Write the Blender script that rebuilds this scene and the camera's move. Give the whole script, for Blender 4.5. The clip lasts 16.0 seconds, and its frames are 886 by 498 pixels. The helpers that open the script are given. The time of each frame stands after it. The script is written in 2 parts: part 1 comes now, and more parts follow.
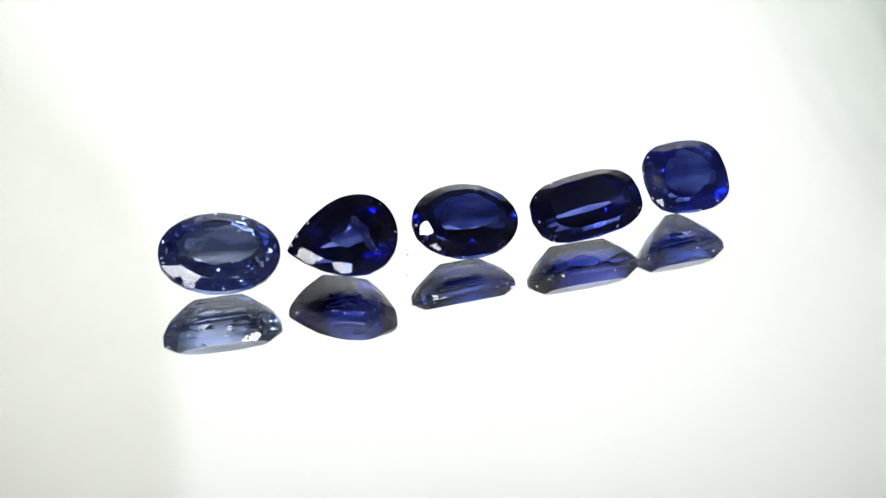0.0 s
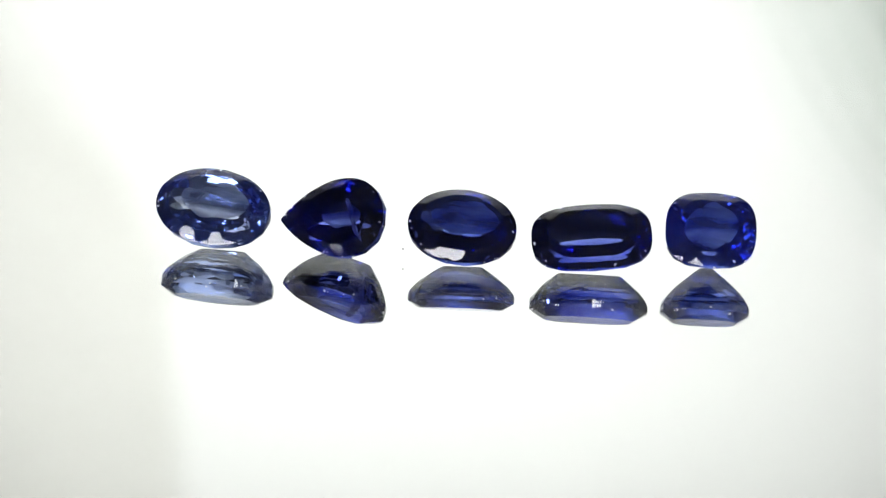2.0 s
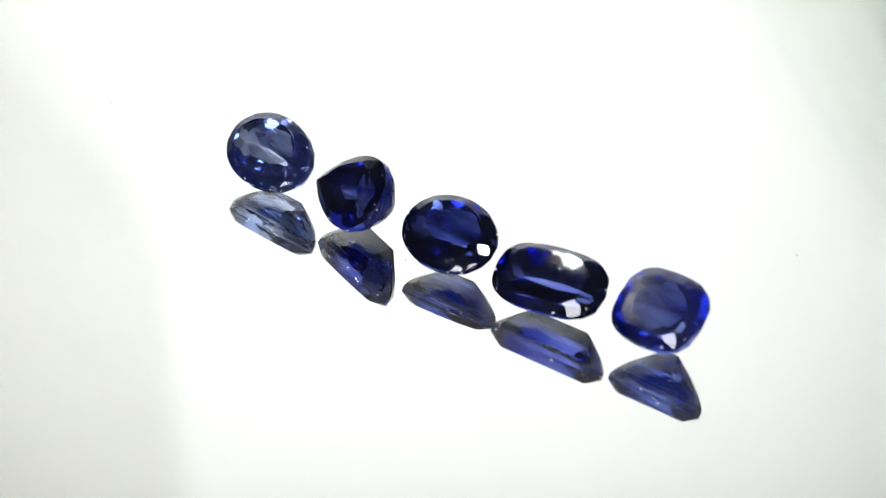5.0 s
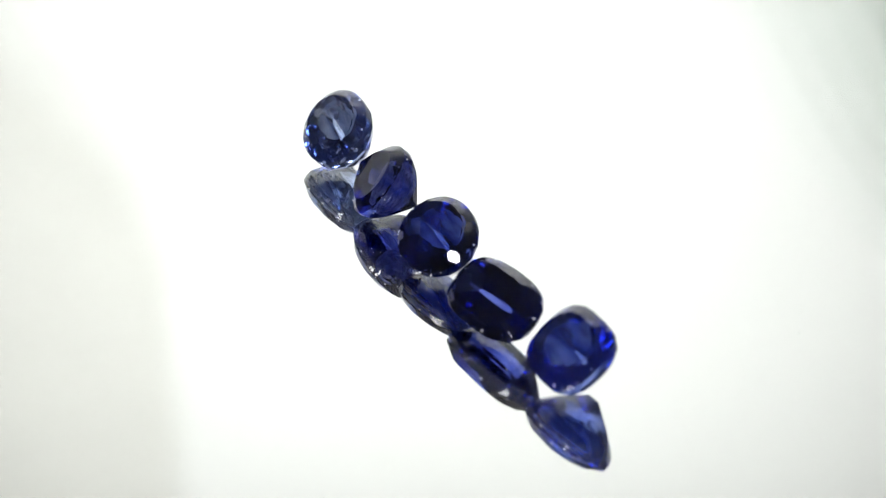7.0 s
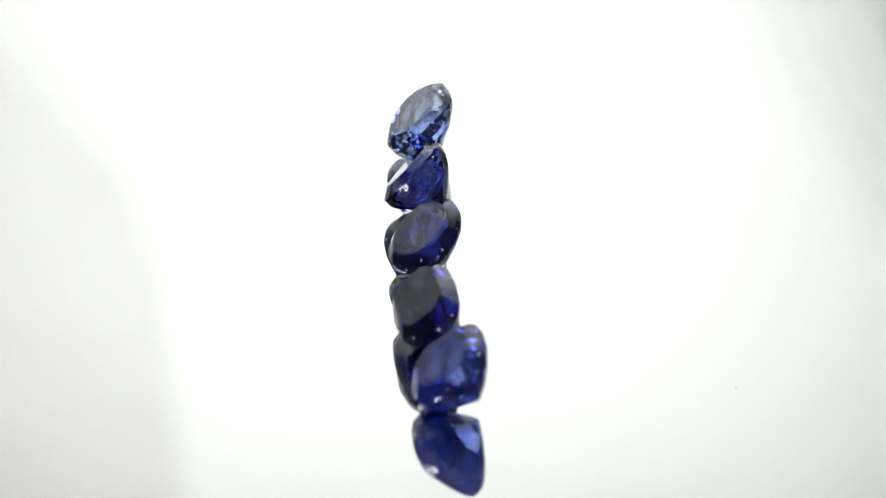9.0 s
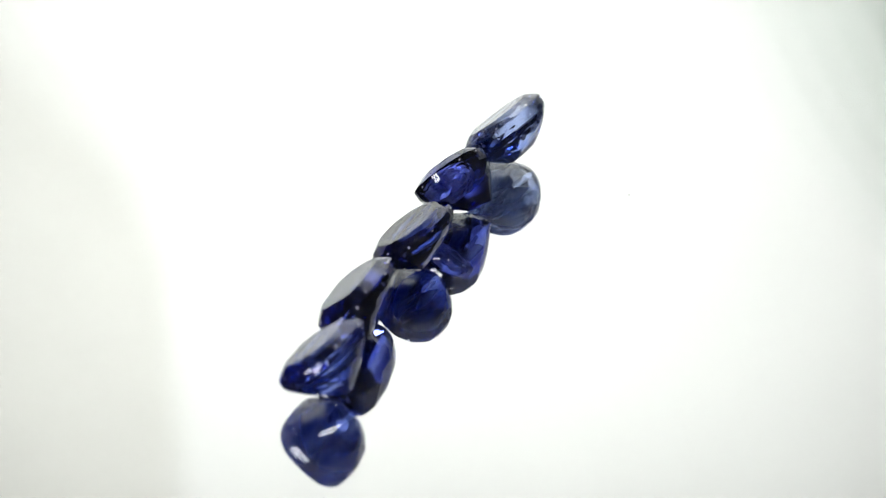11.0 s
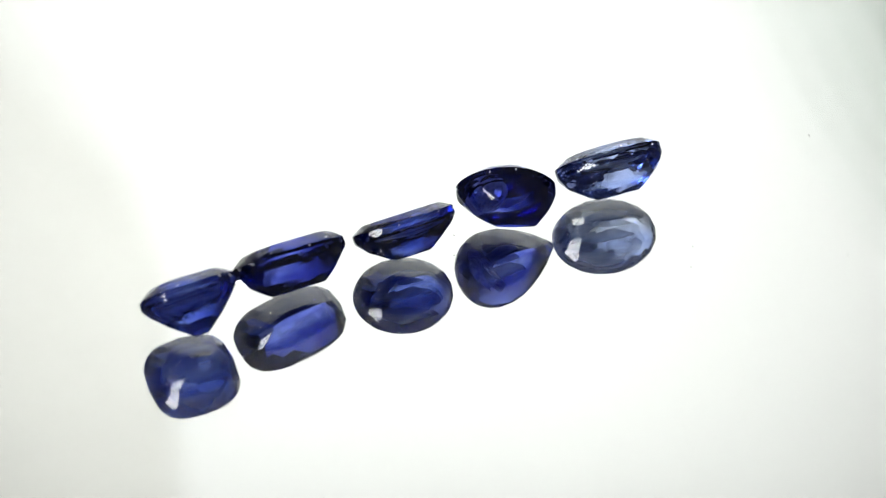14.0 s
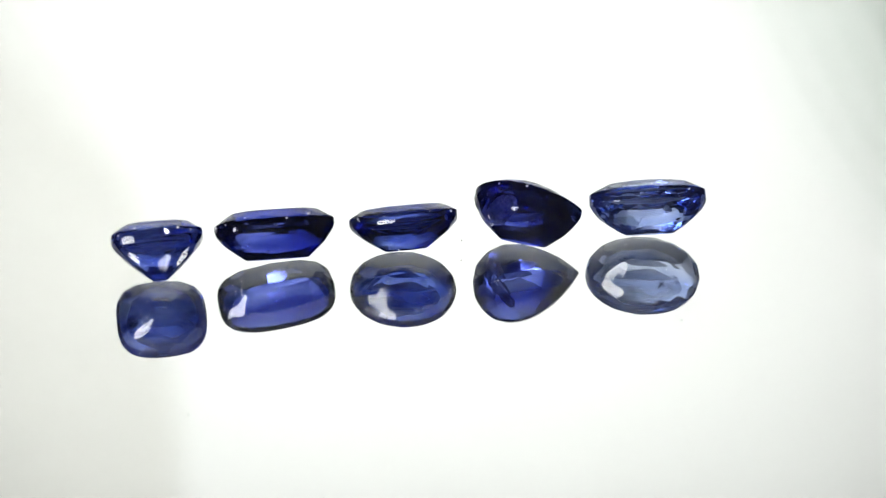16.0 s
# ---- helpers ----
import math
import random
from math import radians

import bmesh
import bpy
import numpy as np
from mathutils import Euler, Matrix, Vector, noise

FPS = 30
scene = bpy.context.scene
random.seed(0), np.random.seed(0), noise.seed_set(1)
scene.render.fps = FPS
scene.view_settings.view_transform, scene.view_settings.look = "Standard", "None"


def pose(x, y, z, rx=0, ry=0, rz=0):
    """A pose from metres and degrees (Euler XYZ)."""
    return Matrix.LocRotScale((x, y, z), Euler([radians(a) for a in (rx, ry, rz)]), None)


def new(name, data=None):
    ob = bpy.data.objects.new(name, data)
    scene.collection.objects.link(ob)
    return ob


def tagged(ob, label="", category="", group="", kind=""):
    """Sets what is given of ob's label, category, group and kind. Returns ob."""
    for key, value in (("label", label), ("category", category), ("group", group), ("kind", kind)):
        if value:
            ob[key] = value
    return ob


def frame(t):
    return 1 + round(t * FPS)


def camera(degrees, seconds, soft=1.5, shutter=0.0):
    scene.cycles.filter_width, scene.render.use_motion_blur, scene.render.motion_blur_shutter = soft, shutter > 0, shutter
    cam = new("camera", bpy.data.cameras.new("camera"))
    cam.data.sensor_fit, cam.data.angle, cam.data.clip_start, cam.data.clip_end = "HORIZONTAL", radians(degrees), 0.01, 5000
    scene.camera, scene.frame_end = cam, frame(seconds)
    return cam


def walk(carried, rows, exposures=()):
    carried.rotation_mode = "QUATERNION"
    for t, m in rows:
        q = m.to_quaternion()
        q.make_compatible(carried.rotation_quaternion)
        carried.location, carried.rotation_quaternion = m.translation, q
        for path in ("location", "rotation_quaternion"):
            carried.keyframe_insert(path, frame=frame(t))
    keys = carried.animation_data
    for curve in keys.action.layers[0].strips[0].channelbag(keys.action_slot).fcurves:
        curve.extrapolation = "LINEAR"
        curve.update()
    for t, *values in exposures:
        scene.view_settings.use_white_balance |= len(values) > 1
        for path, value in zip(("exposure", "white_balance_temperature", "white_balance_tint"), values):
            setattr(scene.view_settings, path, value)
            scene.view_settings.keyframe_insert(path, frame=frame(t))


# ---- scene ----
# ---- camera: it stands still in front of the turntable ----
DIST, ELEV = 0.13017, 29.7111
cam = camera(22.847, 16.0, soft=1.0)
EYE = (0.0, -DIST * math.cos(radians(ELEV)), DIST * math.sin(radians(ELEV)))
VIEW = pose(*EYE, 90 - ELEV - 0.0442) @ pose(0, 0, 0, 0, -0.2482, 0) @ pose(0, 0, 0, 0, 0, 0.5851)
cam.data.dof.use_dof = True
cam.data.dof.focus_distance = 0.133
cam.data.dof.aperture_fstop = 60.0
walk(cam, [(0.0, VIEW), (16.0, VIEW)])

# ---- world: a closed booth; its lamps do the work ----
world = bpy.data.worlds.new("booth_air")
scene.world = world
world.use_nodes = True
world.node_tree.nodes["Background"].inputs["Color"].default_value = (0.05, 0.052, 0.055, 1)
world.node_tree.nodes["Background"].inputs["Strength"].default_value = 1.0
BACK_LIGHT, FRONT_LIGHT, LED_LIGHT, SPARKLE_LIGHT = 3.33, 10.5, 60.0, 260.0


# ---- materials ----
def material(name):
    m = bpy.data.materials.new(name)
    m.use_nodes = True
    m.node_tree.nodes.clear()
    return m, m.node_tree


def node(tree, kind, links=(), **values):
    n = tree.nodes.new(kind)
    for key, value in values.items():
        if key in n.inputs:
            n.inputs[key].default_value = value
    for key, source in dict(links).items():
        tree.links.new(source, n.inputs[key])
    return n


def finish(tree, socket):
    out = tree.nodes.new("ShaderNodeOutputMaterial")
    tree.links.new(socket, out.inputs["Surface"])


def noise_value(tree, scale, detail=3.0, stretch=(1, 1, 1)):
    co = tree.nodes.new("ShaderNodeTexCoord")
    mp = node(tree, "ShaderNodeMapping", {"Vector": co.outputs["Object"]}, Scale=stretch)
    return node(tree, "ShaderNodeTexNoise", {"Vector": mp.outputs["Vector"]}, Scale=scale, Detail=detail).outputs["Fac"]


def ramp(tree, fac, stops):
    n = tree.nodes.new("ShaderNodeValToRGB")
    n.color_ramp.elements[0].position, n.color_ramp.elements[0].color = stops[0][0], (*stops[0][1], 1)
    n.color_ramp.elements[1].position, n.color_ramp.elements[1].color = stops[-1][0], (*stops[-1][1], 1)
    for at, colour in stops[1:-1]:
        n.color_ramp.elements.new(at).color = (*colour, 1)
    tree.links.new(fac, n.inputs["Fac"])
    return n.outputs["Color"]


def plain_material(name, dark, light, scale, rough, metal=0.0):
    m, tree = material(name)
    fac = noise_value(tree, scale, 5)
    fine = noise_value(tree, scale * 9, 2)
    bump = node(tree, "ShaderNodeBump", {"Height": fine}, Strength=0.15, Distance=0.0005)
    col = ramp(tree, fac, [(0.3, dark), (0.7, light)])
    b = node(tree, "ShaderNodeBsdfPrincipled", {"Base Color": col, "Normal": bump.outputs["Normal"]}, Roughness=rough, Metallic=metal)
    finish(tree, b.outputs["BSDF"])
    return m


def glow_material(name, colour, strength, uneven=0.0, scale=8.0):
    m, tree = material(name)
    fac = noise_value(tree, scale, 1)
    a = tuple(c * (1 - uneven) for c in colour)
    col = ramp(tree, fac, [(0.3, a), (0.7, colour)])
    e = node(tree, "ShaderNodeEmission", {"Color": col}, Strength=strength)
    finish(tree, e.outputs["Emission"])
    return m


def sapphire_surface(name, tint, haze=0.0):
    """Polished corundum: clear, high index, with the faintest polish marks."""
    m, tree = material(name)
    fine = noise_value(tree, 2600, 2, (1, 4, 1))
    bump = node(tree, "ShaderNodeBump", {"Height": fine}, Strength=0.02, Distance=0.00002)
    g = node(tree, "ShaderNodeBsdfGlass", {"Normal": bump.outputs["Normal"]}, Color=(*tint, 1), Roughness=haze, IOR=1.768)
    finish(tree, g.outputs["BSDF"])
    return m


def colour_zone(name, dark, light, scale, stretch, silk):
    """The colour that light takes on while it crosses the stone, banded as the crystal grew, with a little cloudy silk."""
    m, tree = material(name)
    fac = noise_value(tree, scale, 5, stretch)
    col = ramp(tree, fac, [(0.32, dark), (0.68, light)])
    t = node(tree, "ShaderNodeBsdfTransparent", {"Color": col})
    d = node(tree, "ShaderNodeBsdfTranslucent", Color=(0.34, 0.46, 0.96, 1))
    cloud = ramp(tree, noise_value(tree, scale * 1.2, 5, (0.5, 1.8, 1.0)), [(0.36, (silk * 0.1,) * 3), (0.66, (silk * 2.2,) * 3)])
    mix = node(tree, "ShaderNodeMixShader", {0: cloud, 1: t.outputs["BSDF"], 2: d.outputs["BSDF"]})
    finish(tree, mix.outputs["Shader"])
    return m


def silk_material(name, colour, amount):
    """A cloud of fine needles inside a crystal: streaky, soft, scattering blue light."""
    m, tree = material(name)
    streak = noise_value(tree, 420, 5, (0.5, 2.2, 1.0))
    fac = ramp(tree, streak, [(0.36, (0.05 * amount,) * 3), (0.64, (amount,) * 3)])
    d = node(tree, "ShaderNodeBsdfDiffuse", Color=(*colour, 1))
    t = node(tree, "ShaderNodeBsdfTransparent")
    mix = node(tree, "ShaderNodeMixShader", {0: fac, 1: t.outputs["BSDF"], 2: d.outputs["BSDF"]})
    finish(tree, mix.outputs["Shader"])
    return m


def flake_material():
    """The silvery, half-mirroring face of a crack inside a crystal; the added glint flakes use it too."""
    m, tree = material("silvery crack and glint")
    fac = ramp(tree, noise_value(tree, 2200, 4), [(0.35, (0.5, 0.5, 0.5)), (0.65, (0.97, 0.97, 0.97))])
    g = node(tree, "ShaderNodeBsdfGlossy", Color=(0.9, 0.92, 0.97, 1), Roughness=0.12)
    t = node(tree, "ShaderNodeBsdfTransparent", Color=(0.9, 0.92, 0.97, 1))
    d = node(tree, "ShaderNodeBsdfDiffuse", Color=(0.88, 0.91, 0.98, 1))
    face = node(tree, "ShaderNodeMixShader", {1: g.outputs["BSDF"], 2: d.outputs["BSDF"]}, Fac=0.5)
    mix = node(tree, "ShaderNodeMixShader", {0: fac, 1: t.outputs["BSDF"], 2: face.outputs["Shader"]})
    finish(tree, mix.outputs["Shader"])
    return m


def glass_material(name, ior):
    """Glass whose anti-reflection coat takes most of the front gloss away."""
    m, tree = material(name)
    g = node(tree, "ShaderNodeBsdfGlass", Color=(0.985, 0.99, 0.985, 1), Roughness=0.0, IOR=ior)
    coat = node(tree, "ShaderNodeBsdfRefraction", Color=(0.985, 0.99, 0.985, 1), Roughness=0.0, IOR=ior)
    mix = node(tree, "ShaderNodeMixShader", {1: coat.outputs["BSDF"], 2: g.outputs["BSDF"]}, Fac=0.32)
    finish(tree, mix.outputs["Shader"])
    return m


def thin_fabric():
    """White diffusing cloth: half of the light that strikes it goes through."""
    m, tree = material("thin diffusing cloth")
    col = ramp(tree, noise_value(tree, 7, 4), [(0.3, (0.81, 0.815, 0.815)), (0.7, (0.835, 0.84, 0.84))])
    d = node(tree, "ShaderNodeBsdfDiffuse", {"Color": col})
    t = node(tree, "ShaderNodeBsdfTranslucent", {"Color": col})
    mix = node(tree, "ShaderNodeMixShader", {1: d.outputs["BSDF"], 2: t.outputs["BSDF"]}, Fac=0.5)
    finish(tree, mix.outputs["Shader"])
    return m


def shade_sheet_material(name, through_colour):
    """Tint of the added shade sheets; lets nearly all light straight through."""
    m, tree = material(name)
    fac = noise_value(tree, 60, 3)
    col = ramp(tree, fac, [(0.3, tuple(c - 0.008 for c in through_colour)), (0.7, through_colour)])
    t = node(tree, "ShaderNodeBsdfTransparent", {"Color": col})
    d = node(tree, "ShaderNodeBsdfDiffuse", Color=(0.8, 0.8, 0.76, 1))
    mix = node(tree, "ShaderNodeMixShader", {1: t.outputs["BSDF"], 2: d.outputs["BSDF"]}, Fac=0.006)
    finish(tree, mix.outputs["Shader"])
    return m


def silver_material():
    m, tree = material("silvering")
    col = ramp(tree, noise_value(tree, 40, 4), [(0.3, (0.93, 0.935, 0.925)), (0.7, (0.945, 0.95, 0.94))])
    b = node(tree, "ShaderNodeBsdfPrincipled", {"Base Color": col}, Roughness=0.0, Metallic=1.0)
    finish(tree, b.outputs["BSDF"])
    return m


FABRIC = plain_material("white fabric", (0.79, 0.80, 0.785), (0.83, 0.84, 0.825), 9, 0.9)
GREY_FABRIC = plain_material("dark grey fabric", (0.07, 0.07, 0.07), (0.11, 0.11, 0.11), 9, 0.9)
SILVER = silver_material()
MIRROR_GLASS = glass_material("mirror glass", 1.5)
BLACK_PLASTIC = plain_material("black plastic", (0.02, 0.02, 0.021), (0.035, 0.035, 0.036), 60, 0.45)
THIN_FABRIC = thin_fabric()
# backdrop falloff put in as tinted see-through layers, cream left and greenish right
WARM_SHADE = shade_sheet_material("cream shade tint", (0.973, 0.971, 0.965))
COOL_SHADE = shade_sheet_material("greenish shade tint", (0.958, 0.968, 0.962))
ROOM_PAINT = plain_material("booth paint", (0.20, 0.20, 0.20), (0.25, 0.25, 0.25), 3, 0.85)
DUST = plain_material("grey dust", (0.03, 0.03, 0.032), (0.07, 0.07, 0.07), 3000, 0.9)
BACKLIT = glow_material("backlit diffuser", (0.985, 1.0, 0.968), BACK_LIGHT, 0.03)
FRONTLIT = glow_material("front diffuser", (1.0, 0.99, 0.96), FRONT_LIGHT, 0.05)
LED = glow_material("lamp diffuser", (1.0, 0.98, 0.95), LED_LIGHT)
DIM_LED = glow_material("small lamp diffuser", (1.0, 0.98, 0.95), LED_LIGHT * 0.15)
SPARKLE = glow_material("added sparkle bulb", (1.0, 0.98, 0.95), SPARKLE_LIGHT)


# ---- mesh helpers ----
def part(name, bm, mat, parent=None, label="", smooth=False):
    me = bpy.data.meshes.new(name)
    for f in bm.faces:
        f.smooth = smooth
    bm.to_mesh(me)
    bm.free()
    me.materials.append(mat)
    ob = new(name, me)
    ob.parent = parent
    return tagged(ob, label)


def box(lo, hi, bevel=0.0):
    bm = bmesh.new()
    bmesh.ops.create_cube(bm, size=1.0)
    for v in bm.verts:
        v.co = Vector([lo[i] + (v.co[i] + 0.5) * (hi[i] - lo[i]) for i in range(3)])
    if bevel:
        bmesh.ops.bevel(bm, geom=bm.edges[:], offset=bevel, segments=2, affect="EDGES", profile=0.5)
    return bm


def turned(profile, n=96):
    """A body of revolution about z from (radius, height) pairs, both ends closed."""
    bm = bmesh.new()
    rings = [[bm.verts.new((r * math.cos(2 * math.pi * k / n), r * math.sin(2 * math.pi * k / n), z)) for k in range(n)] for r, z in profile]
    for a, b in zip(rings, rings[1:]):
        for k in range(n):
            bm.faces.new((a[k], a[(k + 1) % n], b[(k + 1) % n], b[k]))
    bm.faces.new(rings[0][::-1])
    bm.faces.new(rings[-1])
    bmesh.ops.recalc_face_normals(bm, faces=bm.faces[:])
    return bm


# ---- the booth and the light screen ----
GLASS = 0.001577
TABLE_Z = -0.040
CEILING_Z = 0.51


def build_booth():
    """The plain grey booth that closes the place round the turntable."""
    x0, x1, y0, y1, z0, z1 = -0.51, 0.51, -0.60, 0.72, TABLE_Z, CEILING_Z
    walls = [("wall_north", (x0, y1, z0), (x1, y1 + 0.02, z1)), ("wall_south", (x0, y0 - 0.02, z0), (x1, y0, z1)),
             ("wall_east", (x1, y0 - 0.02, z0), (x1 + 0.02, y1 + 0.02, z1)), ("wall_west", (x0 - 0.02, y0 - 0.02, z0), (x0, y1 + 0.02, z1)),
             ("floor", (x0, y0, z0 - 0.02), (x1, y1, z0)), ("ceiling", (x0, y0, z1), (x1, y1, z1 + 0.02))]
    for name, lo, hi in walls:
        tagged(part(name, box(lo, hi), ROOM_PAINT), "plain grey painted " + name.split("_")[0] + " of the booth", name.split("_")[0], kind="structure")


SIDE_X, BACK_Y, FRONT_Y, TOP_Z = 0.20, 0.20, -0.10, 0.270


def hanging_sheet(edge, outer, y):
    """An added shade sheet between its free edge, (x, z) pairs from below upwards, and the upright line x = outer."""
    bm = bmesh.new()
    rows = [(bm.verts.new((x, y, z)), bm.verts.new((outer, y, z))) for x, z in edge]
    for (a, b), (c, d) in zip(rows, rows[1:]):
        bm.faces.new((a, b, d, c))
    return bm


def build_shade_sheets(screen):
    """Made-up sheets before the back cloth; their staggered free edges darken both its sides softly."""
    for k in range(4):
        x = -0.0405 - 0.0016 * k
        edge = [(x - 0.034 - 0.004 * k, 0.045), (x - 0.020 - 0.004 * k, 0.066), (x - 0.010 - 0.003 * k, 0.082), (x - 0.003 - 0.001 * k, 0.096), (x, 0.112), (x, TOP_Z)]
        part("shade_sheet", hanging_sheet(edge, -SIDE_X, BACK_Y - 0.006 - 0.0006 * k), WARM_SHADE, screen, "see-through cream sheet added to shade the backdrop's left side")
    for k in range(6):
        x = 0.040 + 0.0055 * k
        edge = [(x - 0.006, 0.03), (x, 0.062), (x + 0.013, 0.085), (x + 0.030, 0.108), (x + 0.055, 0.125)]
        part("shade_sheet", hanging_sheet(edge, SIDE_X, BACK_Y - 0.006 - 0.0006 * k), COOL_SHADE, screen, "see-through greenish sheet added to shade the backdrop's right side")


def build_screen():
    """White cloth behind and beside the turntable, lit through from behind; open above and in front."""
    screen = tagged(new("light_screen"), "white cloth light screen with grey sides round the turntable", "light screen")
    t, z0 = 0.003, TABLE_Z + 0.003
    part("floor_panel", box((-SIDE_X, FRONT_Y, TABLE_Z), (SIDE_X, BACK_Y, z0)), GREY_FABRIC, screen)
    part("side_panel", box((-SIDE_X - t, FRONT_Y, TABLE_Z), (-SIDE_X, BACK_Y, TOP_Z)), GREY_FABRIC, screen, "dark grey cloth")
    part("side_panel", box((SIDE_X, FRONT_Y, TABLE_Z), (SIDE_X + t, BACK_Y, TOP_Z)), GREY_FABRIC, screen, "dark grey cloth")
    cloth = bmesh.new()
    bmesh.ops.create_grid(cloth, x_segments=24, y_segments=24, size=0.5)
    for v in cloth.verts:
        x, z = v.co.x * 2 * SIDE_X, TABLE_Z + (v.co.y + 0.5) * (TOP_Z - TABLE_Z)
        v.co = (x, BACK_Y + 0.0015 * math.sin(x * 37 + z * 9), z)
    part("back_panel", cloth, THIN_FABRIC, screen, "thin white diffusing cloth", smooth=True)
    build_shade_sheets(screen)
    lamp = tagged(new("softbox_lamp"), "bright white softbox lamp behind the thin cloth screen", "lamp")
    part("diffuser", box((-0.102, 0.252, -0.02), (0.086, 0.255, 0.178), 0.001), BACKLIT, lamp, "glowing white diffuser")
    part("housing", box((-0.097, 0.2555, -0.026), (0.082, 0.30, 0.181), 0.004), BLACK_PLASTIC, lamp)
    part("base", box((-0.05, 0.26, TABLE_Z), (0.05, 0.325, -0.0262), 0.002), BLACK_PLASTIC, lamp)


def build_front_lamp():
    """A softbox on a stand before the screen's open front."""
    lamp = tagged(new("studio_lamp"), "white softbox lamp on a black stand before the turntable", "lamp")
    lamp.matrix_basis = pose(-0.155, -0.29, 0.0, 0, 0, -28)
    part("diffuser", box((-0.12, -0.002, 0.022), (0.12, 0.0, 0.118), 0.0005), FRONTLIT, lamp, "glowing white diffuser")
    part("housing", box((-0.125, -0.04, 0.018), (0.125, -0.0025, 0.122), 0.004), BLACK_PLASTIC, lamp)
    part("stand", box((-0.012, -0.03, TABLE_Z + 0.0), (0.012, -0.012, 0.019), 0.001), BLACK_PLASTIC, lamp)
    part("base", box((-0.05, -0.06, TABLE_Z), (0.05, 0.03, TABLE_Z + 0.006), 0.001), BLACK_PLASTIC, lamp)


def build_ceiling_lamps():
    # the first two are placed from the stones' glints; the other three are added fill
    for x, y, radius, glow in ((0.198, -0.110, 0.0105, LED), (0.09, 0.45, 0.016, DIM_LED), (-0.225, 0.27, 0.012, DIM_LED), (-0.27, -0.27, 0.032, LED), (0.15, -0.45, 0.032, LED)):
        lamp = tagged(new("ceiling_lamp"), "round white glint and fill lamp under the booth's ceiling", "lamp", "ceiling lamps")
        lamp.matrix_basis = pose(x, y, CEILING_Z)
        part("housing", turned([(radius * 1.08, -0.015), (radius * 1.1, -0.0135), (radius * 1.1, -0.0002)], 48), BLACK_PLASTIC, lamp)
        part("diffuser", turned([(radius * 0.9, -0.0174), (radius, -0.0152)], 48), glow, lamp, "glowing round diffuser")
    # small unseen lamps, added only to strike sparkles from the facets
    for x, y in ((0.03, 0.225), (0.36, -0.06), (-0.06, -0.30), (-0.36, 0.03), (-0.15, 0.51), (0.21, 0.15), (-0.15, 0.12), (0.09, -0.30), (0.30, 0.36), (-0.30, -0.18)):
        spot = tagged(new("sparkle_lamp"), "small unseen lamp added in the booth's ceiling for sparkle", "lamp", "ceiling spots")
        spot.matrix_basis = pose(x, y, CEILING_Z)
        part("housing", turned([(0.0135, -0.009), (0.0145, -0.008), (0.0145, -0.0002)], 32), FABRIC, spot)
        part("bulb", turned([(0.005, -0.011), (0.007, -0.0092)], 32), SPARKLE, spot, "glowing round bulb")


def build_turntable():
    """The platter turns; its foot stands on the screen's floor panel."""
    z0 = TABLE_Z + 0.003
    table = tagged(new("turntable"), "round black plastic turntable under the mirror", "turntable")
    part("foot", turned([(0.055, z0), (0.06, z0 + 0.002), (0.06, z0 + 0.018), (0.055, z0 + 0.02)]), BLACK_PLASTIC, table)
    platter = part("platter", turned([(0.072, z0 + 0.020), (0.074, z0 + 0.0215), (0.074, -GLASS - 0.0022), (0.072, -GLASS - 0.0002)]), BLACK_PLASTIC, table)
    mirror = tagged(new("mirror"), "round mirror glass with a polished edge on the turntable", "mirror")
    bm = turned([(0.0715, -GLASS), (0.072, -GLASS + 0.0004), (0.072, -0.0004), (0.0716, 0.0)], 128)
    low = [f for f in bm.faces if f.calc_center_median().z < -GLASS + 1e-6]
    bmesh.ops.delete(bm, geom=low, context="FACES_ONLY")
    part("glass", bm, MIRROR_GLASS, mirror, "clear glass sheet")
    bm = bmesh.new()
    bmesh.ops.create_circle(bm, cap_ends=True, segments=128, radius=0.0715)
    for v in bm.verts:
        v.co.z = -GLASS
    part("silvering", bm, SILVER, mirror, "silver layer behind the glass")
    return [platter, mirror]


# ---- the stones ----
def outline(shape, n):
    """The girdle's plan, one unit long and wide, as n points; shape: a superellipse's power, or pear."""
    pts = []
    for k in range(n):
        a = 2 * math.pi * k / n
        c, s = math.cos(a), math.sin(a)
        if shape == "pear":
            pts.append((-c / 2, s * abs(math.sin(a / 2)) ** 0.75 / 0.8121 / 2))
        else:
            p = 2 / shape
            pts.append((math.copysign(abs(c) ** p, c) / 2, math.copysign(abs(s) ** p, s) / 2))
    return pts


def cut(bm, co, no):
    got = bmesh.ops.bisect_plane(bm, geom=bm.verts[:] + bm.edges[:] + bm.faces[:], dist=1e-8, plane_co=co, plane_no=no, clear_outer=True)
    edges = [g for g in got["geom_cut"] if isinstance(g, bmesh.types.BMEdge) and g.is_boundary]
    if len(edges) > 2:
        bmesh.ops.edgeloop_fill(bm, edges=edges)


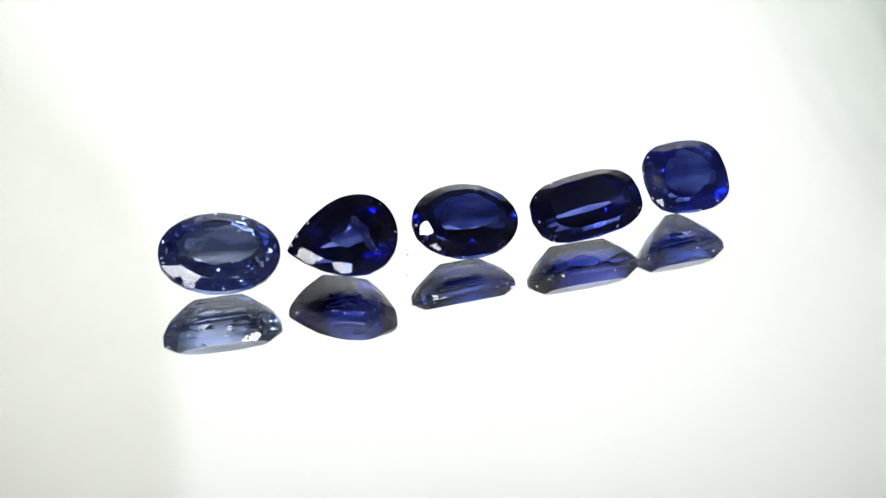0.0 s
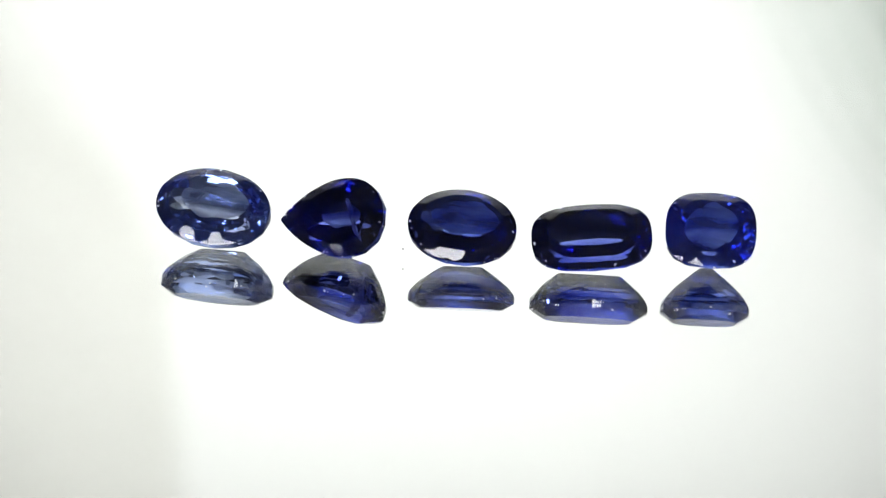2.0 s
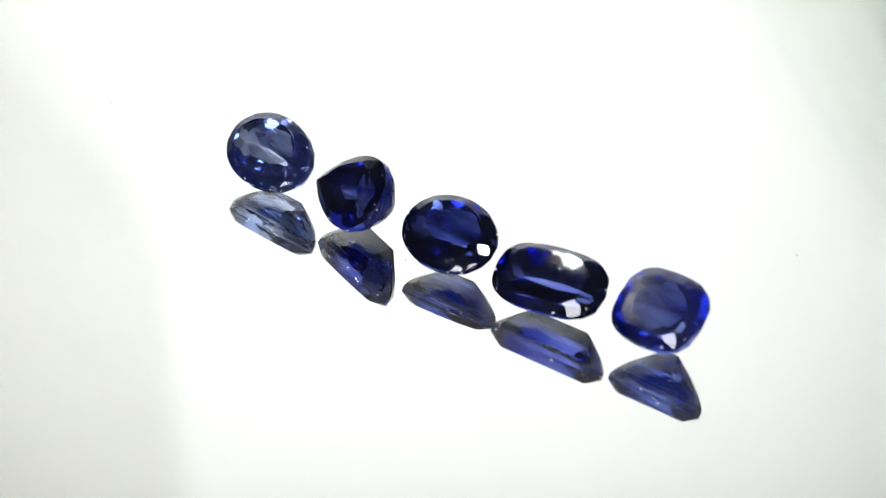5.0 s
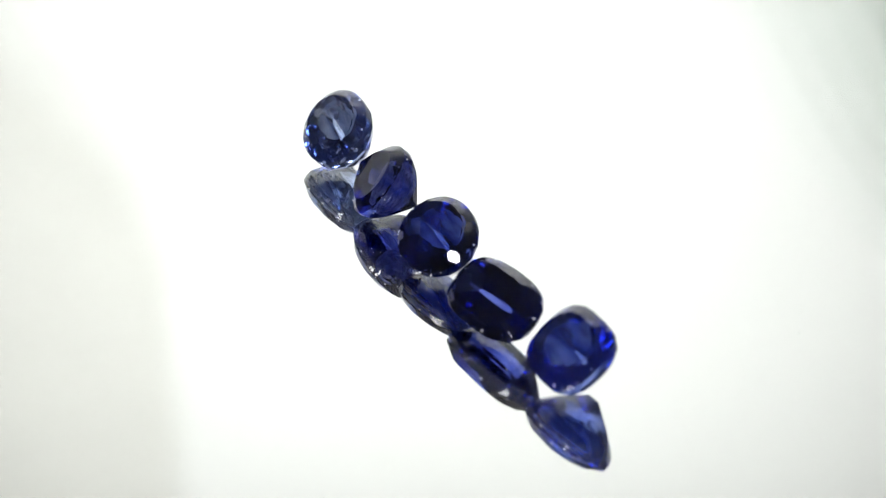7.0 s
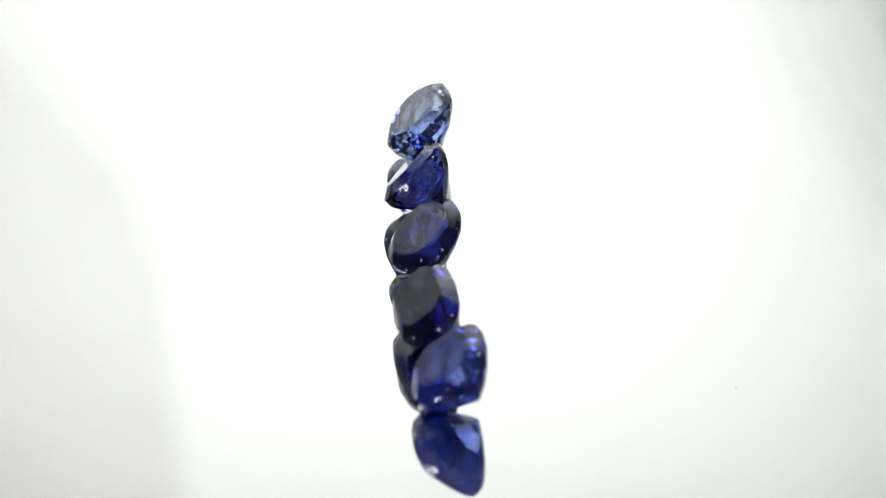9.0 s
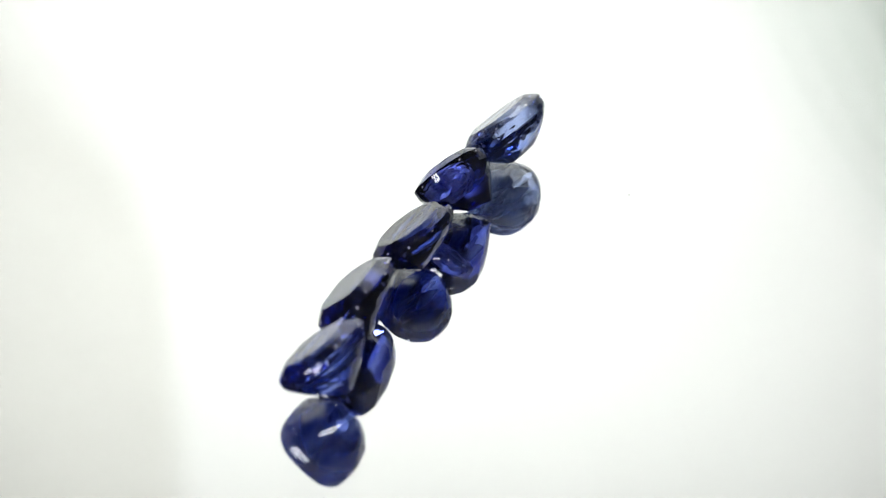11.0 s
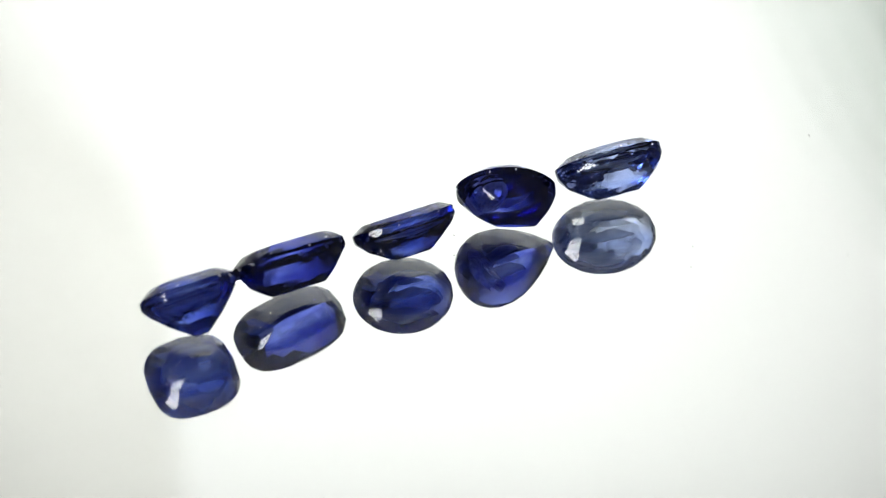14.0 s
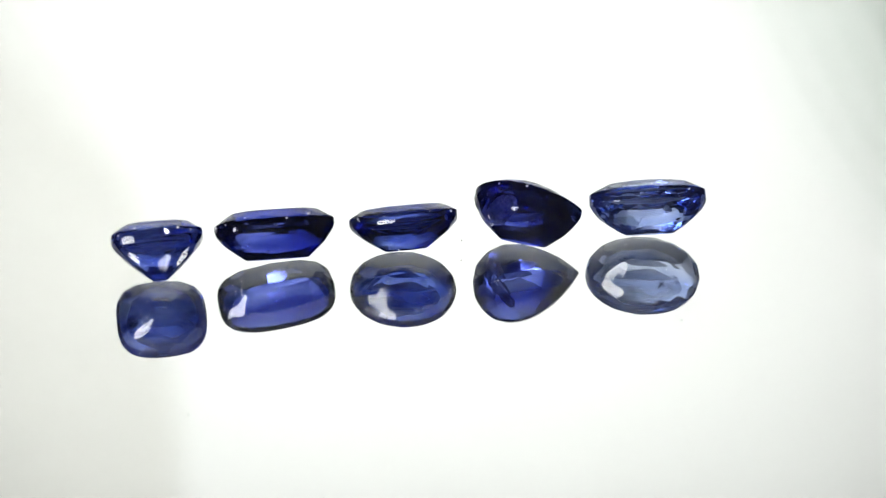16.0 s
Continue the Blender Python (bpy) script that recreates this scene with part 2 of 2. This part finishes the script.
def faceted(shape, length, width, crown, depth, bulge, keel, table, tiers, around, crown_around, phase=0.0, culet=1.0):
    """A cut stone: every facet is a flat cut that touches the stone's ideal rounded form. Units: millimetres here."""
    n, girdle = 96, 0.03 * width
    plan = np.array(outline(shape, n)) * [length, width]

    def pav(u):
        return np.array([1 - (1 - keel) * u ** bulge, 1 - 0.95 * u ** bulge]), -girdle - u * (depth - girdle)

    def cro(v):
        s = 1 - (1 - table) * v ** 1.12
        return np.array([s, s]), girdle + v * (crown - girdle)

    def surface(f, u):
        s, z = f(u)
        return np.column_stack([plan * s, np.full(n, z)])

    ideal = np.vstack([surface(pav, u) for u in np.linspace(0, 1, 14)] + [surface(cro, v) for v in np.linspace(0, 1, 8)])
    bm = bmesh.new()
    ends = [[bm.verts.new((x, y, z)) for x, y in plan] for z in (-depth * 1.3, crown * 1.3)]
    for k in range(n):
        bm.faces.new((ends[0][k], ends[0][(k + 1) % n], ends[1][(k + 1) % n], ends[1][k]))
    bm.faces.new(ends[0][::-1])
    bm.faces.new(ends[1])
    bmesh.ops.recalc_face_normals(bm, faces=bm.faces[:])

    hand_cut = random.Random(int(width * 1000))

    def facet(f, u, a, way, slip=0.0):
        """A cut that touches the ideal form at the level u and the plan's parameter a (0 to 1); slip: how far the cutter strays."""
        i = a * n
        j = int(i) % n
        ring, above, below = surface(f, u), surface(f, min(u + 0.04, 1)), surface(f, max(u - 0.04, 0))
        along = ring[(j + 2) % n] - ring[(j - 2) % n]
        up = above[j] - below[j]
        no = np.cross(along, up)
        no /= np.linalg.norm(no)
        if no[2] * way < 0:
            no = -no
        no += np.array([hand_cut.gauss(0, slip) for _ in range(3)])
        no /= np.linalg.norm(no)
        far = ideal[np.argmax(ideal @ no)]
        cut(bm, Vector(far), Vector(no))

    for level, u in enumerate(tiers):
        for k in range(around):
            facet(pav, u, ((k + 0.5 + (0.5 if level in (2, 4) else 0.0)) / around) % 1, -1, 0.008 if level < 2 else 0.03)
    for k in range(crown_around):
        facet(cro, 0.06, ((k + 0.25 + phase) / crown_around) % 1, 1, 0.016)
        facet(cro, 0.06, ((k + 0.75 + phase) / crown_around) % 1, 1, 0.016)
        facet(cro, 0.30, ((k + 0.5 + phase) / crown_around) % 1, 1, 0.006)
        facet(cro, 0.76, ((k + phase) / crown_around + 0.001) % 1, 1, 0.003)
    cut(bm, Vector((0, 0, crown)), Vector((0, 0, 1)))
    if culet < 1:
        cut(bm, Vector((0, 0, pav(culet)[1])), Vector((0, 0, -1)))
    rng = random.Random(int(length * 100))
    for k in range(64):
        # small wear facets along the girdle
        a = rng.uniform(0, 2 * math.pi)
        no = Vector((math.cos(a), math.sin(a), rng.uniform(-0.9, 0.9))).normalized()
        far = max((v.co.copy() for v in bm.verts), key=lambda co: co.dot(no))
        cut(bm, far - no * rng.uniform(0.003, 0.018), no)
    bmesh.ops.remove_doubles(bm, verts=bm.verts[:], dist=1e-4)
    bmesh.ops.dissolve_degenerate(bm, edges=bm.edges[:], dist=1e-4)
    bmesh.ops.recalc_face_normals(bm, faces=bm.faces[:])
    for v in bm.verts:
        v.co *= 0.001
    return bm


def build_stone(name, label, place, tilt, lean, yaw, form, surface, zone):
    """The stone leans on a facet of its pavilion; its empty stands at the touching height."""
    turn = pose(0, 0, 0, tilt) @ pose(0, 0, 0, 0, lean) @ pose(0, 0, 0, 0, 0, yaw)
    bm = faceted(*form)
    lowest = min((turn @ v.co).z for v in bm.verts)
    stone = tagged(new(name), label, "gemstone", "row of sapphires on the mirror")
    inner = bm.copy()
    mid = Vector((0, 0, (form[3] - form[4]) * 0.0005))
    for v in inner.verts:
        v.co = mid + (v.co - mid) * 0.993
    bm.faces.ensure_lookup_table()
    for side in ("crown", "pavilion"):
        half = bm.copy()
        gone = [f for f in half.faces if (f.normal.z > 0.02) != (side == "crown")]
        bmesh.ops.delete(half, geom=gone, context="FACES")
        part(side, half, surface, stone)
    bm.free()
    part("colour_zone", inner, zone, stone, "blue colour zone inside the stone")
    return stone, pose(place[0] * 0.001, place[1] * 0.001, 0.00001 - lowest) @ turn


def feather(stone, name, centre, size, turn, seed, label, surface, detail=3):
    """A healed crack, silk cloud or glint speck of a stone: a thin crumpled gap whose faces look outwards into the
    crystal.
    """
    rng = random.Random(seed)
    bm = bmesh.new()
    bmesh.ops.create_icosphere(bm, subdivisions=detail, radius=1.0)
    for v in bm.verts:
        n = noise.noise(v.co * 2.3 + Vector((seed, 0, 0)))
        m = noise.noise(v.co * 5.1 + Vector((0, seed, 0)))
        v.co = Vector((v.co.x * size[0] + 0.30 * n * size[2] + 0.10 * m * size[2], v.co.y * size[1] * (1 + 0.35 * m), v.co.z * size[2] * (1 + 0.3 * n)))
    bmesh.ops.transform(bm, matrix=Matrix.Translation(centre) @ turn, verts=bm.verts[:])
    bmesh.ops.scale(bm, vec=(0.001, 0.001, 0.001), verts=bm.verts[:])
    bmesh.ops.recalc_face_normals(bm, faces=bm.faces[:])
    bmesh.ops.reverse_faces(bm, faces=bm.faces[:])
    part(name, bm, surface, stone, label)


FLAKE = flake_material()
GLINT = plain_material("frosty glint white", (0.80, 0.84, 0.92), (0.90, 0.92, 0.96), 4000, 0.25)
SILK_DENSE = silk_material("dense blue silk", (0.55, 0.66, 0.98), 0.85)
SILK_FAINT = silk_material("faint pale silk", (0.78, 0.85, 0.97), 0.65)
SURF = sapphire_surface("polished sapphire", (0.95, 0.96, 0.99))
SURF_SOFT = sapphire_surface("silky sapphire", (0.95, 0.96, 0.99), 0.05)
ZONE_PALE = colour_zone("pale blue zone", (0.56, 0.655, 0.955), (0.93, 0.955, 0.99), 260, (0.4, 2.4, 0.6), 0.05)
ZONE_DEEP = colour_zone("deep blue zone", (0.07, 0.10, 0.50), (0.54, 0.61, 0.94), 380, (0.5, 2.0, 0.7), 0.02)
ZONE_NAVY = colour_zone("navy blue zone", (0.09, 0.14, 0.52), (0.50, 0.59, 0.93), 520, (0.6, 1.6, 0.8), 0.03)
ZONE_MID = colour_zone("medium blue zone", (0.19, 0.27, 0.74), (0.69, 0.76, 0.975), 420, (0.6, 1.6, 0.7), 0.10)

STEPS = (0.08, 0.30, 0.50, 0.70, 0.90)


def build_stones():
    pale = build_stone("sapphire", "pale blue oval sapphire with a clear window", (-13.054, -0.615), 39.88, -2.90, -8.89,
                       (2.05, 6.98, 4.80, 0.646, 2.37, 1.85, 0.38, 0.73, STEPS, 18, 10, 0.5, 0.985), SURF, ZONE_PALE)
    pear = build_stone("sapphire", "deep blue pear-shaped sapphire with a feather inclusion", (-5.892, -0.979), 48.59, -15.11, 2.23,
                       ("pear", 6.50, 4.75, 0.61, 2.70, 1.60, 0.405, 0.70, STEPS, 17, 9, 0.0, 0.985), SURF, ZONE_DEEP)
    navy = build_stone("sapphire", "dark navy oval sapphire with a broad table", (1.739, -0.603), 33.77, 1.34, -3.84,
                       (2.05, 6.41, 4.80, 0.582, 1.98, 1.55, 0.34, 0.75, STEPS, 18, 10, 0.5, 0.985), SURF_SOFT, ZONE_NAVY)
    long = build_stone("sapphire", "dark blue elongated cushion-cut sapphire", (9.343, -0.793), 38.95, 1.10, 7.56,
                       (2.9, 7.03, 4.03, 0.717, 2.02, 1.50, 0.51, 0.73, STEPS, 16, 8, 0.0, 0.985), SURF, ZONE_DEEP)
    square = build_stone("sapphire", "medium blue squarish cushion-cut sapphire", (16.239, 0.25), 38.55, 0.64, 0.52,
                         (2.9, 5.28, 4.59, 0.663, 2.61, 1.40, 0.128, 0.70, STEPS, 16, 8, 0.0, 0.985), SURF_SOFT, ZONE_MID)
    feather(pear[0], "inclusion", (1.25, 0.0, -0.55), (0.06, 1.25, 0.75), pose(0, 0, 0, 0, 12, 18), 3, "silvery feather crack inside the stone", FLAKE)
    feather(pale[0], "inclusion", (-0.95, 0.55, -0.6), (0.03, 0.30, 0.16), pose(0, 0, 0, 0, 0, -40), 5, "small healed crack inside the stone", FLAKE)
    feather(pale[0], "inclusion", (2.15, -0.5, -0.45), (0.03, 0.22, 0.14), pose(0, 0, 0, 0, 30, 35), 8, "small healed crack inside the stone", FLAKE)
    feather(navy[0], "inclusion", (-1.2, -0.5, -0.7), (0.012, 0.65, 0.02), pose(0, 0, 0, 0, 0, -25), 9, "fine needle inside the stone", FLAKE)
    for stone, centre, size, turn, surface in ((navy, (0.1, 0.45, 0.15), (2.0, 1.1, 0.08), pose(0, 0, 0, -8), SILK_DENSE),
                                               (square, (0.0, 0.1, 0.10), (1.6, 1.3, 0.10), pose(0, 0, 0, 5, 0, 20), SILK_DENSE),
                                               (pear, (0.5, 0.2, -0.75), (1.2, 0.7, 0.10), pose(0, 0, 0, 0, 14, 0), SILK_FAINT),
                                               (pale, (0.1, 0.35, 0.15), (2.1, 1.1, 0.08), pose(0, 0, 0, -5), SILK_FAINT)):
        feather(stone[0], "silk_cloud", centre, size, turn, 11, "soft silky cloud inside the stone", surface)
    rng = random.Random(21)
    for stone, shape, length, width in ((pale, 2.05, 6.98, 4.80), (pear, "pear", 6.50, 4.75), (navy, 2.05, 6.41, 4.80), (long, 2.9, 7.03, 4.03), (square, 2.9, 5.28, 4.59)):
        rim = outline(shape, 90)
        # bright flakes inside the rim, added in place of facet glints
        for k in range(7):
            x, y = rim[int((k + rng.random()) * 90 / 7) % 90]
            inset = rng.uniform(0.80, 0.91)
            size = rng.uniform(0.06, 0.19)
            feather(stone[0], "inclusion", (x * length * inset, y * width * inset, rng.uniform(-0.35, -0.1)), (0.012, size, size * rng.uniform(0.4, 0.8)),
                    pose(0, 0, 0, rng.uniform(-60, 60), rng.uniform(-60, 60), rng.uniform(0, 360)), 30 + k, "tiny bright flake added as a glint near the girdle", FLAKE, 2)
        # edge sparkle painted as plain white specks on girdle and crown
        for k in range(13):
            x, y = rim[int((k + rng.random()) * 90 / 13) % 90]
            low = rng.random() < 0.55
            inset, z = (rng.uniform(0.995, 1.005), rng.uniform(-0.08, 0.08)) if low else (rng.uniform(0.93, 0.96), rng.uniform(0.20, 0.28))
            size = rng.uniform(0.05, 0.12)
            feather(stone[0], "glint_speck", (x * length * inset, y * width * inset, z), (size * 0.5, size, size * rng.uniform(0.5, 0.9)),
                    pose(0, 0, 0, rng.uniform(-40, 40), rng.uniform(-40, 40), rng.uniform(0, 360)), 60 + k, "tiny white speck painted as a glint on the edge", GLINT, 1)
    return [pale, pear, navy, long, square]


build_booth()
build_screen()
build_front_lamp()
build_ceiling_lamps()
TURNING = [(ob, Matrix.Identity(4)) for ob in build_turntable()]
TURNING += build_stones()


def build_dust():
    """Loose specks on the glass, each an uneven crumb a tenth of a millimetre or so across."""
    rng = random.Random(4)
    spots = [(-28.5, -7.8, 0.10), (-28.8, 0.2, 0.13), (-13.2, 7.95, 0.11), (-20.5, 13.5, 0.09), (-1.78, -0.5, 0.14), (-2.0, -0.95, 0.08),
             (15.45, 15.7, 0.10), (0.65, 5.6, 0.09), (-2.1, -0.2, 0.06), (6.0, -6.5, 0.05)]
    bm = bmesh.new()
    for x, y, size in spots:
        got = bmesh.ops.create_icosphere(bm, subdivisions=1, radius=size * 0.00048)
        low = 0.0
        for v in got["verts"]:
            v.co *= rng.uniform(0.6, 1.35)
            low = min(low, v.co.z)
        bmesh.ops.translate(bm, verts=got["verts"], vec=(x * 0.001, y * 0.001, -low))
    return tagged(part("dust", bm, DUST), "few grey dust specks lying on the mirror", "dust", kind="stuff")


TURNING.append((build_dust(), Matrix.Identity(4)))


# ---- motion: the turntable's slow turn carries the mirror and the stones ----
def turn_at(t):
    base = 17.8141 - 11.5777 * t - 0.034534 * t ** 2 + 0.0012767 * t ** 3
    return base + float(np.interp(t, (0, 1.5, 3.5, 7, 9, 12.5, 14.5, 16), (0.36, -0.37, -0.40, 0.47, 0.36, -0.52, -0.17, 0.27)))


def motions():
    for ob, rest in TURNING:
        walk(ob, [(t / 2, pose(0, 0, 0, 0, 0, turn_at(t / 2)) @ rest) for t in range(33)])


motions()
